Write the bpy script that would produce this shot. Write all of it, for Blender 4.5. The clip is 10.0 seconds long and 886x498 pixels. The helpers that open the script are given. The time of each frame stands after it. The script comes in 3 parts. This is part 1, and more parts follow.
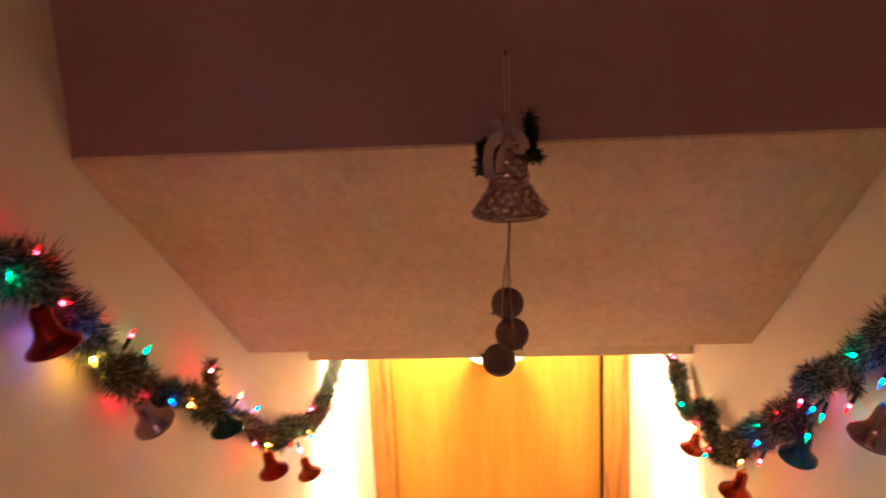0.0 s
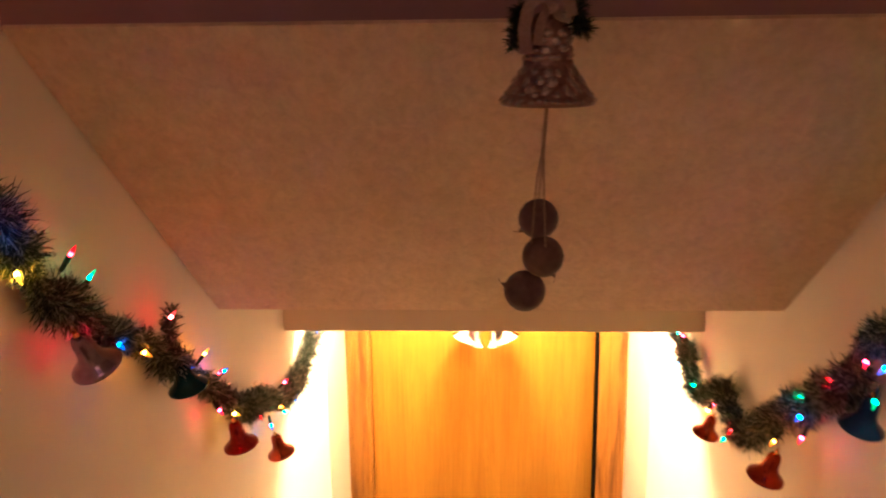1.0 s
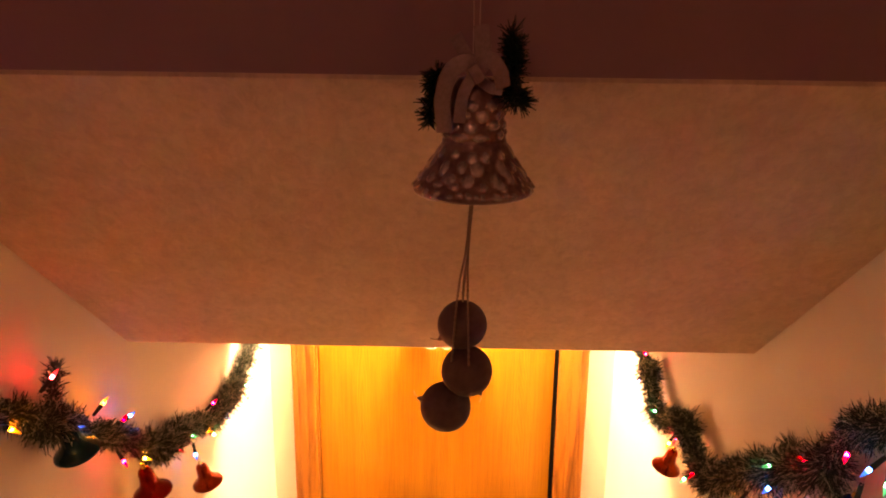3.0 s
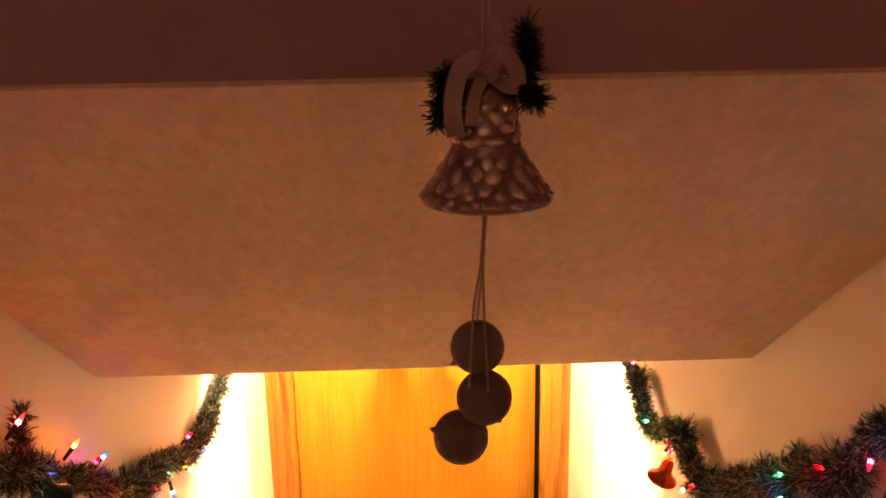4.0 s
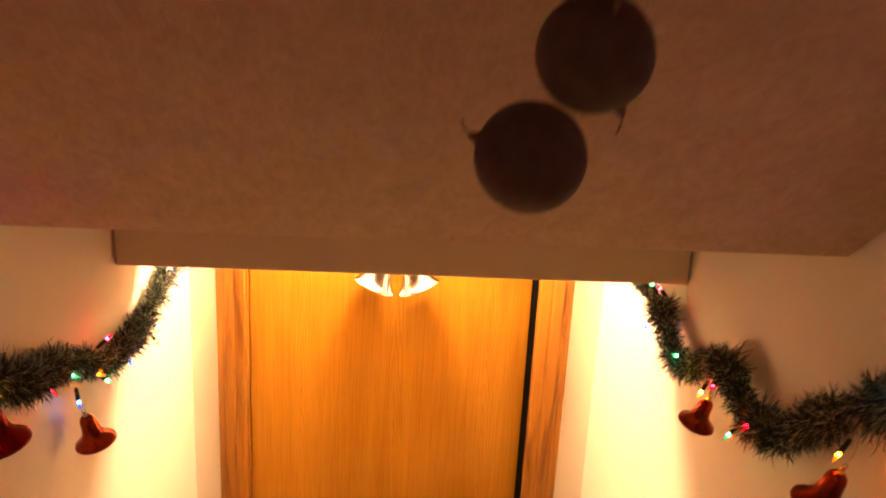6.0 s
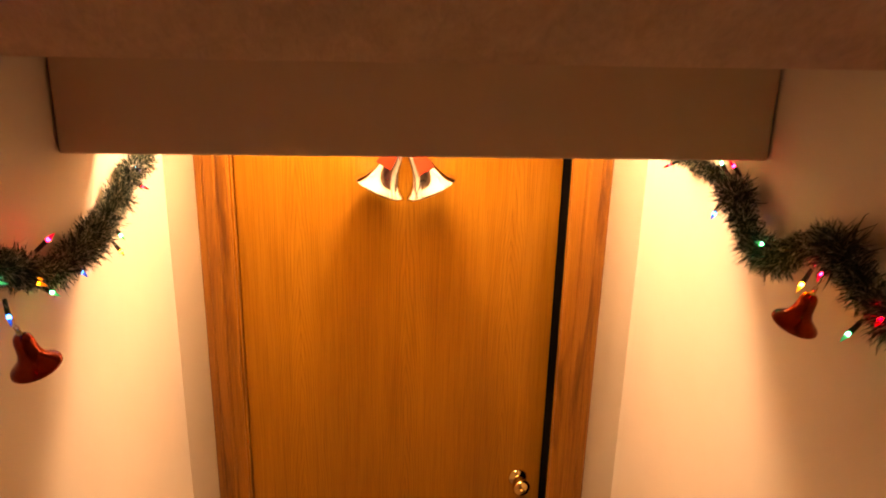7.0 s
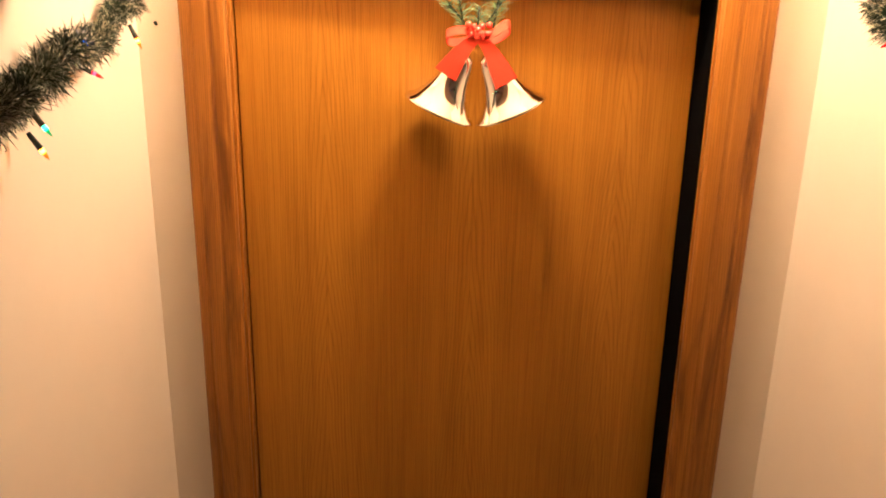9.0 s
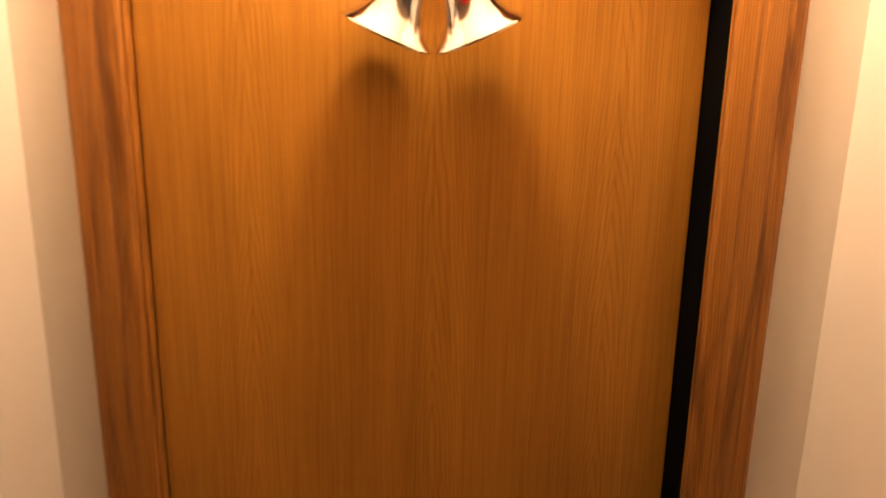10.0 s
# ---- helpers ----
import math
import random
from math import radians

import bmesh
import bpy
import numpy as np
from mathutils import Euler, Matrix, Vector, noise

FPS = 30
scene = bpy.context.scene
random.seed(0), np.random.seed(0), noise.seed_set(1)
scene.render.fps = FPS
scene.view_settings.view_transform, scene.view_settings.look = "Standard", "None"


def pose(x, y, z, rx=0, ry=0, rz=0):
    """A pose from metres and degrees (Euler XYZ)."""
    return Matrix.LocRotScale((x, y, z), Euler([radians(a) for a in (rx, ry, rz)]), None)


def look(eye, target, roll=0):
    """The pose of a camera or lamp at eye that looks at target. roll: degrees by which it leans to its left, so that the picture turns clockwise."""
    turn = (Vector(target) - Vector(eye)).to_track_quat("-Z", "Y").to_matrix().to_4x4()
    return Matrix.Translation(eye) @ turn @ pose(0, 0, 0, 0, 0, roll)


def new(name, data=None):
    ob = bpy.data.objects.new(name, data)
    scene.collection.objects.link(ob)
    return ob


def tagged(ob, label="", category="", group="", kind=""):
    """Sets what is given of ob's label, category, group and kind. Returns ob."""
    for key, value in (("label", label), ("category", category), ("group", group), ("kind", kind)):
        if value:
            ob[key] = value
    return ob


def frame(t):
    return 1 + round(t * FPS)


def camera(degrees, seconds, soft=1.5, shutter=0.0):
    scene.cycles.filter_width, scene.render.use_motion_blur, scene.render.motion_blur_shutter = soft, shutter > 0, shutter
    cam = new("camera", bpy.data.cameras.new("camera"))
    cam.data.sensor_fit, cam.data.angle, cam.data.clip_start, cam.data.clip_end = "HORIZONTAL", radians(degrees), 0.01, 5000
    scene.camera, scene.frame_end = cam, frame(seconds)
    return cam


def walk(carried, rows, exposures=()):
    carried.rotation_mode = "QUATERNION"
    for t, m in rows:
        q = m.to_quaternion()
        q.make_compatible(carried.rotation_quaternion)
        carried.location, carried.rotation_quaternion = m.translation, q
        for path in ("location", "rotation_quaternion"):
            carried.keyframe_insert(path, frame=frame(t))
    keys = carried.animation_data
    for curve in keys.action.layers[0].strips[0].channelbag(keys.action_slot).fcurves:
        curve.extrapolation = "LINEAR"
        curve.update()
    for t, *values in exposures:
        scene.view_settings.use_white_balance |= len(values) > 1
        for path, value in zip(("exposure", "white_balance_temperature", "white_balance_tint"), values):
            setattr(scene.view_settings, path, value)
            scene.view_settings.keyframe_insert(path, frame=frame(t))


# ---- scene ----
cam = camera(53.7, 10.0, 1.8, 0.42)
PATH = [
    (0, (0.0, -0.086, 2.937), (-0.157, 1.849, 2.455), -2.7),
    (0.5, (-0.071, 0.008, 2.898), (0.0, 1.95, 2.423), -3.1),
    (1, (-0.066, 0.106, 2.77), (-0.164, 2.047, 2.298), -0.7),
    (1.5, (-0.047, 0.225, 2.766), (-0.228, 2.111, 2.126), 6.1),
    (2, (-0.031, 0.3, 2.803), (-0.307, 2.164, 2.134), 2.2),
    (2.5, (-0.006, 0.324, 2.854), (-0.177, 2.216, 2.23), 0.3),
    (3, (-0.013, 0.328, 2.866), (-0.047, 2.241, 2.283), 0.7),
    (4.5, (-0.095, 0.441, 2.839), (-0.016, 2.362, 2.289), -1.0),
    (5, (-0.133, 0.498, 2.806), (-0.016, 2.401, 2.201), 1.6),
    (5.5, (-0.1, 0.588, 2.672), (-0.001, 2.496, 2.081), 2.7),
    (5.7, (-0.072, 0.633, 2.625), (0.037, 2.543, 2.04), 3.4),
    (6.8, (-0.099, 0.939, 2.392), (0.016, 2.83, 1.752), 1.5),
    (7, (-0.094, 0.991, 2.361), (0.018, 2.855, 1.644), 1.5),
    (7.5, (-0.101, 1.085, 2.247), (-0.059, 2.97, 1.58), 2.0),
    (8, (-0.058, 1.264, 2.141), (-0.057, 3.122, 1.402), 2.4),
    (8.5, (-0.096, 1.395, 2.03), (-0.078, 3.272, 1.342), 2.2),
    (9, (-0.132, 1.49, 2.006), (-0.112, 3.385, 1.367), 1.2),
    (9.2, (-0.141, 1.54, 1.969), (-0.126, 3.434, 1.327), 1.9),
    (9.5, (-0.139, 1.62, 1.891), (-0.106, 3.53, 1.301), 1.8),
    (10, (-0.063, 1.781, 1.814), (-0.041, 3.699, 1.247), 1.1),
]
EXPOSURES = [(0, 1.70, 5900, 9), (0.5, 1.45, 6050, 9), (1.0, 1.30, 6200, 8), (1.5, 0.50, 6300, 10), (2.0, 0.43, 6300, 9), (2.5, 0.52, 6900, 15), (3.0, 1.22, 8500, 38), (4.5, 1.50, 7100, 15), (5.0, 1.42, 7250, 16),
             (5.5, 1.0, 7400, 18), (7.0, -0.36, 8200, 27), (7.5, -0.74, 8300, 27), (8.0, -1.14, 6800, 19), (8.5, -1.06, 6250, 16), (10.0, -0.98, 6150, 15)]
walk(cam, [(t, look(eye, target, roll)) for t, eye, target, roll in PATH], EXPOSURES)

# ---- world: an indoor place at night, almost no light from outside ----
world = bpy.data.worlds.new("night")
world.use_nodes = True
world.node_tree.nodes["Background"].inputs["Color"].default_value = (0.05, 0.03, 0.02, 1)
world.node_tree.nodes["Background"].inputs["Strength"].default_value = 0.02
scene.world = world

LAMP = (-0.065, 2.822, 2.26)     # lamp on the wall over the door
LAMP_GLOW = 480.0
FILL_GLOW = 4.8

# ---- plan, in metres ----
XL, XR = -0.66, 0.56            # the fills between the side walls end inside them
YD = 2.972                      # wall with the door
Y_FACE, Z_FACE = 1.10, 2.782    # upright face over the stairs
Y_EDGE, Z_EDGE = 1.790, 2.234   # foot of the sloping ceiling
Y_BEAM, Z_BEAM = 2.344, 1.996   # beam before the lower hall
Z_HALL, Z_UP, Z_TOP = 2.44, 1.30, 3.74
Y_BACK = -1.7


def west(y):
    """The side walls draw apart or together a little towards the door."""
    return -0.613 - 0.014 * max(0.0, y - 1.8) / 1.17


def east(y):
    return 0.526 - 0.020 * max(0.0, y - 1.8) / 1.17


# ---- materials ----
def material(name, rough=0.5, metal=0.0, color=(0.5, 0.5, 0.5)):
    m = bpy.data.materials.new(name)
    m.use_nodes = True
    b = m.node_tree.nodes["Principled BSDF"]
    b.inputs["Base Color"].default_value = (*color, 1)
    b.inputs["Roughness"].default_value = rough
    b.inputs["Metallic"].default_value = metal
    return m, m.node_tree.nodes, m.node_tree.links, b


def coords(nodes, links, scale):
    tc, mp = nodes.new("ShaderNodeTexCoord"), nodes.new("ShaderNodeMapping")
    mp.inputs["Scale"].default_value = scale
    links.new(tc.outputs["Object"], mp.inputs["Vector"])
    return mp.outputs["Vector"]


def noise_tex(nodes, links, vec, scale, detail=4, rough=0.55, distort=0.0):
    n = nodes.new("ShaderNodeTexNoise")
    n.inputs["Scale"].default_value, n.inputs["Detail"].default_value = scale, detail
    n.inputs["Roughness"].default_value, n.inputs["Distortion"].default_value = rough, distort
    links.new(vec, n.inputs["Vector"])
    return n.outputs["Fac"]


def ramp(nodes, links, fac, stops):
    r = nodes.new("ShaderNodeValToRGB")
    while len(r.color_ramp.elements) < len(stops):
        r.color_ramp.elements.new(0.5)
    for e, (p, c) in zip(r.color_ramp.elements, stops):
        e.position, e.color = p, (*c, 1)
    links.new(fac, r.inputs["Fac"])
    return r.outputs["Color"]


def mix(nodes, links, fac, a, b, kind="MIX"):
    m = nodes.new("ShaderNodeMix")
    m.data_type, m.blend_type = "RGBA", kind
    for sock, v in ((m.inputs[0], fac), (m.inputs[6], a), (m.inputs[7], b)):
        if isinstance(v, (int, float)):
            sock.default_value = v
        elif isinstance(v, tuple):
            sock.default_value = (*v, 1)
        else:
            links.new(v, sock)
    return m.outputs[2]


def bump(nodes, links, bsdf, height, strength, distance):
    n = nodes.new("ShaderNodeBump")
    n.inputs["Strength"].default_value, n.inputs["Distance"].default_value = strength, distance
    links.new(height, n.inputs["Height"])
    links.new(n.outputs["Normal"], bsdf.inputs["Normal"])


def paint(name, light, dark, grain=0.15, rough=0.75):
    m, n, l, b = material(name, rough)
    v = coords(n, l, (1, 1, 1))
    stain = ramp(n, l, noise_tex(n, l, v, 2.2, 6, 0.6), [(0.3, dark), (0.62, light)])
    l.new(stain, b.inputs["Base Color"])
    bump(n, l, b, noise_tex(n, l, v, 260, 3), grain, 0.002)
    return m


def textured_ceiling():
    m, n, l, b = material("textured_ceiling_paint", 0.9)
    v = coords(n, l, (1, 1.0, 1.0))
    small = noise_tex(n, l, coords(n, l, (1, 0.6, 0.6)), 80, 6, 0.72, 0.9)
    patch = noise_tex(n, l, coords(n, l, (1, 0.6, 0.6)), 26, 3, 0.65, 1.2)
    large = noise_tex(n, l, v, 3.0, 5)
    c1 = ramp(n, l, small, [(0.34, (0.69, 0.54, 0.40)), (0.5, (0.765, 0.61, 0.457)), (0.66, (0.82, 0.665, 0.505))])
    c2 = ramp(n, l, large, [(0.3, (0.88, 0.865, 0.84)), (0.7, (1, 1, 1))])
    c3 = ramp(n, l, patch, [(0.34, (0.89, 0.88, 0.86)), (0.62, (1, 1, 1))])
    c2 = mix(n, l, 1.0, c2, c3, "MULTIPLY")
    l.new(mix(n, l, 1.0, c1, c2, "MULTIPLY"), b.inputs["Base Color"])
    bump(n, l, b, small, 0.5, 0.005)
    return m


def oak(name, deep, mid, pale, cell=0.265, x0=-0.065, lines=11.0, depth=0.5, rough=0.42, knots=0.0):
    """Oak veneer: fine upright grain, with a column of pointed arches in each cell across."""
    m, n, l, b = material(name, rough)

    def calc(kind, a, c):
        q = n.new("ShaderNodeMath")
        q.operation = kind
        for sock, v in zip(q.inputs, (a, c)):
            if isinstance(v, (int, float)):
                sock.default_value = v
            else:
                l.new(v, sock)
        return q.outputs[0]
    tc, sep = n.new("ShaderNodeTexCoord"), n.new("ShaderNodeSeparateXYZ")
    l.new(tc.outputs["Object"], sep.inputs[0])
    wob = noise_tex(n, l, coords(n, l, (1, 1, 0.12)), 9, 3, 0.5)
    x = calc("ADD", sep.outputs[0], calc("MULTIPLY", calc("SUBTRACT", wob, 0.5), 0.03))
    u = calc("SUBTRACT", calc("FRACT", calc("ADD", calc("DIVIDE", calc("SUBTRACT", x, x0), cell), 0.5), 0.0), 0.5)
    u = calc("MULTIPLY", u, cell)
    low = noise_tex(n, l, coords(n, l, (3, 3, 0.8)), 2.0, 3, 0.5)
    arch = calc("ADD", calc("ADD", sep.outputs[2], calc("MULTIPLY", calc("ABSOLUTE", u, 0.0), 9.0)), calc("MULTIPLY", calc("MULTIPLY", u, u), 90.0))
    ring = calc("FRACT", calc("MULTIPLY", calc("ADD", arch, calc("MULTIPLY", low, 0.8)), lines), 0.0)
    base = ramp(n, l, ring, [(0.0, mid), (0.45, pale), (0.8, mid), (0.93, deep), (1.0, mid)])
    base = mix(n, l, depth, mid, base)
    fine = noise_tex(n, l, coords(n, l, (1, 1, 0.010)), 430, 4, 0.72)
    pores = noise_tex(n, l, coords(n, l, (1, 1, 0.03)), 620, 2, 0.5)
    streaks = ramp(n, l, fine, [(0.33, (0.60, 0.52, 0.46)), (0.58, (1, 1, 1))])
    c = mix(n, l, 0.7, base, streaks, "MULTIPLY")
    tone = ramp(n, l, noise_tex(n, l, coords(n, l, (5, 5, 0.5)), 1.7, 4), [(0.3, (0.80, 0.77, 0.74)), (0.7, (1, 1, 1))])
    c = mix(n, l, 1.0, c, tone, "MULTIPLY")
    if knots:
        k = noise_tex(n, l, coords(n, l, (22, 22, 1.6)), 1.6, 4, 0.6, 0.6)
        c = mix(n, l, ramp(n, l, k, [(0.54, (0, 0, 0)), (0.72, (knots, knots, knots))]), c, deep)
    l.new(c, b.inputs["Base Color"])
    b.inputs["Specular IOR Level"].default_value = 0.3
    bump(n, l, b, pores, 0.12, 0.001)
    return m


def plain(name, color, rough=0.5, metal=0.0, vary=0.15, scale=60.0, relief=0.0):
    m, n, l, b = material(name, rough, metal)
    f = noise_tex(n, l, coords(n, l, (1, 1, 1)), scale, 4)
    dark = tuple(c * (1 - vary) for c in color)
    l.new(ramp(n, l, f, [(0.3, dark), (0.7, color)]), b.inputs["Base Color"])
    if relief:
        bump(n, l, b, f, relief, 0.002)
    return m


def glow(name, color, strength, base=(0.8, 0.8, 0.8)):
    m, n, l, b = material(name, 0.3, 0.0, base)
    b.inputs["Emission Color"].default_value = (*color, 1)
    b.inputs["Emission Strength"].default_value = strength
    return m


PAINT = paint("warm_white_wall_paint", (0.80, 0.738, 0.635), (0.76, 0.695, 0.59))
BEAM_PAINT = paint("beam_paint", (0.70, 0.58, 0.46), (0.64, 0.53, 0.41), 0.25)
# the bulkhead's shade is put into this colour, well below the wall paint
FACE_SHADED = paint("bulkhead_paint_shaded", (0.345, 0.22, 0.235), (0.30, 0.19, 0.205))
CEIL = textured_ceiling()
CARPET = plain("beige_carpet", (0.54, 0.43, 0.32), 0.95, 0, 0.4, 180, 0.6)
DOOR_OAK = oak("golden_oak_veneer", (0.20, 0.076, 0.009), (0.43, 0.192, 0.018), (0.49, 0.232, 0.026))
TRIM_OAK = oak("reddish_oak_trim", (0.10, 0.032, 0.006), (0.37, 0.155, 0.022), (0.45, 0.20, 0.032), 0.5, 0.2, 6.0, 0.45, 0.4, 0.8)
BLACK = plain("black_foam_and_dark_gap", (0.002, 0.002, 0.002), 1.0)
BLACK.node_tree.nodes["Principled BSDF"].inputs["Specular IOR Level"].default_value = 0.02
BRASS = plain("polished_brass", (0.80, 0.56, 0.20), 0.16, 1.0, 0.08)
SILVER = plain("polished_silver_metal", (0.86, 0.83, 0.79), 0.10, 1.0, 0.05)
RED_RIBBON = plain("red_velvet_ribbon", (0.75, 0.055, 0.016), 0.8, 0, 0.2, 400, 0.3)
BERRY = plain("red_berry", (0.70, 0.06, 0.035), 0.25)
NEEDLE = plain("dark_green_needle", (0.018, 0.050, 0.026), 0.38, 0, 0.5, 50)
FROST = plain("frosted_needle_tip", (0.62, 0.66, 0.55), 0.32, 0, 0.5, 60)
SPRIG = plain("fresh_green_sprig", (0.13, 0.20, 0.075), 0.6, 0, 0.4, 60)
WIRE = plain("dark_green_wire", (0.012, 0.028, 0.016), 0.45)
THREAD = plain("pale_thread", (0.62, 0.50, 0.42), 0.7)
CORD = plain("beaded_brown_cord", (0.46, 0.32, 0.23), 0.5, 0, 0.5, 900, 0.8)
BALL = plain("dull_mauve_ball", (0.165, 0.105, 0.092), 0.6, 0, 0.35, 120, 0.35)
TAUPE_RIBBON = plain("taupe_ribbon", (0.36, 0.26, 0.24), 0.4, 0, 0.25, 300)


ROSE_SILVER = plain("rose_silver_bosses", (0.88, 0.77, 0.72), 0.16, 0.7, 0.35, 260, 0.2)
ROSE_DARK = plain("dark_rose_ground", (0.26, 0.155, 0.13), 0.3, 0.3, 0.4, 200, 0.2)
SHADE = glow("lit_opal_glass", (1.0, 0.68, 0.41), LAMP_GLOW)
FILL_SHADE = glow("fill_light_glass", (1.0, 0.46, 0.36), FILL_GLOW)
WHITE_METAL = plain("white_enamel", (0.75, 0.73, 0.70), 0.4)


def bulb_glass(name, color, strength):
    """Coloured glass lit by a filament in its lower half, so that the tip glows less."""
    m, n, l, b = material(name, 0.2, 0.0, tuple(0.5 * c for c in color))
    tc, sep, k = n.new("ShaderNodeTexCoord"), n.new("ShaderNodeSeparateXYZ"), n.new("ShaderNodeMath")
    l.new(tc.outputs["Object"], sep.inputs[0])
    k.operation = "MULTIPLY"
    k.inputs[1].default_value = 1 / 0.018
    l.new(sep.outputs[2], k.inputs[0])
    b.inputs["Emission Color"].default_value = (*color, 1)
    p = n.new("ShaderNodeMath")
    p.operation = "MULTIPLY"
    p.inputs[1].default_value = strength
    l.new(ramp(n, l, k.outputs[0], [(0.0, (0.02,) * 3), (0.14, (1, 1, 1)), (0.27, (0.9,) * 3), (0.38, (0.018,) * 3), (1.0, (0.006,) * 3)]), p.inputs[0])
    l.new(p.outputs[0], b.inputs["Emission Strength"])
    return m


LIGHTS = {
    "red": bulb_glass("red_bulb", (1.0, 0.006, 0.012), 75),
    "pink": bulb_glass("pink_bulb", (1.0, 0.012, 0.040), 135),
    "bright pink": bulb_glass("bright_pink_bulb", (1.0, 0.035, 0.035), 150),
    "blue": bulb_glass("blue_bulb", (0.004, 0.14, 1.0), 70),
    "green": bulb_glass("green_bulb", (0.004, 0.60, 0.20), 65),
    "orange": bulb_glass("orange_bulb", (1.0, 0.22, 0.012), 115),
    "yellow": bulb_glass("yellow_bulb", (1.0, 0.42, 0.025), 150),
}


# ---- mesh helpers ----
def raw(name, verts, faces, mats, parent=None, smooth=False, index=None, label=""):
    me = bpy.data.meshes.new(name)
    me.from_pydata([tuple(v) for v in verts], [], faces)
    for m in mats if isinstance(mats, (list, tuple)) else [mats]:
        me.materials.append(m)
    if index is not None:
        me.polygons.foreach_set("material_index", index)
    if smooth:
        me.polygons.foreach_set("use_smooth", [True] * len(me.polygons))
    me.update()
    ob = new(name, me)
    ob.parent = parent
    if label:
        tagged(ob, label)
    return ob


def part(name, bm, mat, parent=None, label="", smooth=False):
    bmesh.ops.recalc_face_normals(bm, faces=bm.faces)
    me = bpy.data.meshes.new(name)
    bm.to_mesh(me)
    bm.free()
    me.materials.append(mat)
    if smooth:
        me.polygons.foreach_set("use_smooth", [True] * len(me.polygons))
    ob = new(name, me)
    ob.parent = parent
    if label:
        tagged(ob, label)
    return ob


def box(x0, x1, y0, y1, z0, z1, bevel=0.0, bm=None):
    bm = bm or bmesh.new()
    made = bmesh.ops.create_cube(bm, size=1.0, matrix=Matrix.Translation(((x0 + x1) / 2, (y0 + y1) / 2, (z0 + z1) / 2)) @ Matrix.Diagonal((x1 - x0, y1 - y0, z1 - z0, 1)))
    if bevel:
        edges = list({e for v in made["verts"] for e in v.link_edges})
        bmesh.ops.bevel(bm, geom=edges, offset=bevel, segments=2, affect="EDGES", profile=0.5)
    return bm


def prism(outline, x0, x1):
    """A solid with an outline in y and z, from x0 to x1."""
    bm = bmesh.new()
    a = [bm.verts.new((x0, y, z)) for y, z in outline]
    b = [bm.verts.new((x1, y, z)) for y, z in outline]
    k = len(outline)
    bm.faces.new(a), bm.faces.new(b[::-1])
    for i in range(k):
        bm.faces.new((a[i], b[i], b[(i + 1) % k], a[(i + 1) % k]))
    return bm


def upright(plan, z0, z1):
    """A solid with an outline in x and y, from z0 to z1."""
    bm = bmesh.new()
    a = [bm.verts.new((x, y, z0)) for x, y in plan]
    b = [bm.verts.new((x, y, z1)) for x, y in plan]
    k = len(plan)
    bm.faces.new(a), bm.faces.new(b[::-1])
    for i in range(k):
        bm.faces.new((a[i], b[i], b[(i + 1) % k], a[(i + 1) % k]))
    return bm


def lathe(profile, n=32, shape=None):
    """Verts and faces of a turned form; profile: radius and height. shape(angle, i) gives a factor on the radius."""
    verts, faces = [], []
    for i, (r, z) in enumerate(profile):
        for k in range(n):
            a = 2 * math.pi * k / n
            q = r * (shape(a, i) if shape else 1.0)
            verts.append((q * math.cos(a), q * math.sin(a), z))
    for i in range(len(profile) - 1):
        for k in range(n):
            faces.append((i * n + k, i * n + (k + 1) % n, (i + 1) * n + (k + 1) % n, (i + 1) * n + k))
    return verts, faces


def tube(points, r, n=6):
    pts = [Vector(p) for p in points]
    verts, faces = [], []
    for i, p in enumerate(pts):
        d = (pts[min(i + 1, len(pts) - 1)] - pts[max(i - 1, 0)]).normalized()
        u = d.orthogonal().normalized() if i == 0 else (u - d * u.dot(d)).normalized()
        w = d.cross(u)
        rr = r[i] if isinstance(r, (list, tuple)) else r
        for k in range(n):
            a = 2 * math.pi * k / n
            verts.append(p + rr * (math.cos(a) * u + math.sin(a) * w))
    for i in range(len(pts) - 1):
        for k in range(n):
            faces.append((i * n + k, i * n + (k + 1) % n, (i + 1) * n + (k + 1) % n, (i + 1) * n + k))
    faces.append(tuple(range(n))[::-1])
    faces.append(tuple(range((len(pts) - 1) * n, len(pts) * n)))
    return verts, faces


def spline(points, per=10):
    """A smooth line through the points."""
    p = [Vector(q) for q in points]
    p = [2 * p[0] - p[1]] + p + [2 * p[-1] - p[-2]]
    out = []
    for i in range(1, len(p) - 2):
        for k in range(per):
            t = k / per
            out.append(0.5 * (2 * p[i] + (p[i + 1] - p[i - 1]) * t + (2 * p[i - 1] - 5 * p[i] + 4 * p[i + 1] - p[i + 2]) * t * t + (3 * p[i] - p[i - 1] - 3 * p[i + 1] + p[i + 2]) * t ** 3))
    return out + [p[-2]]


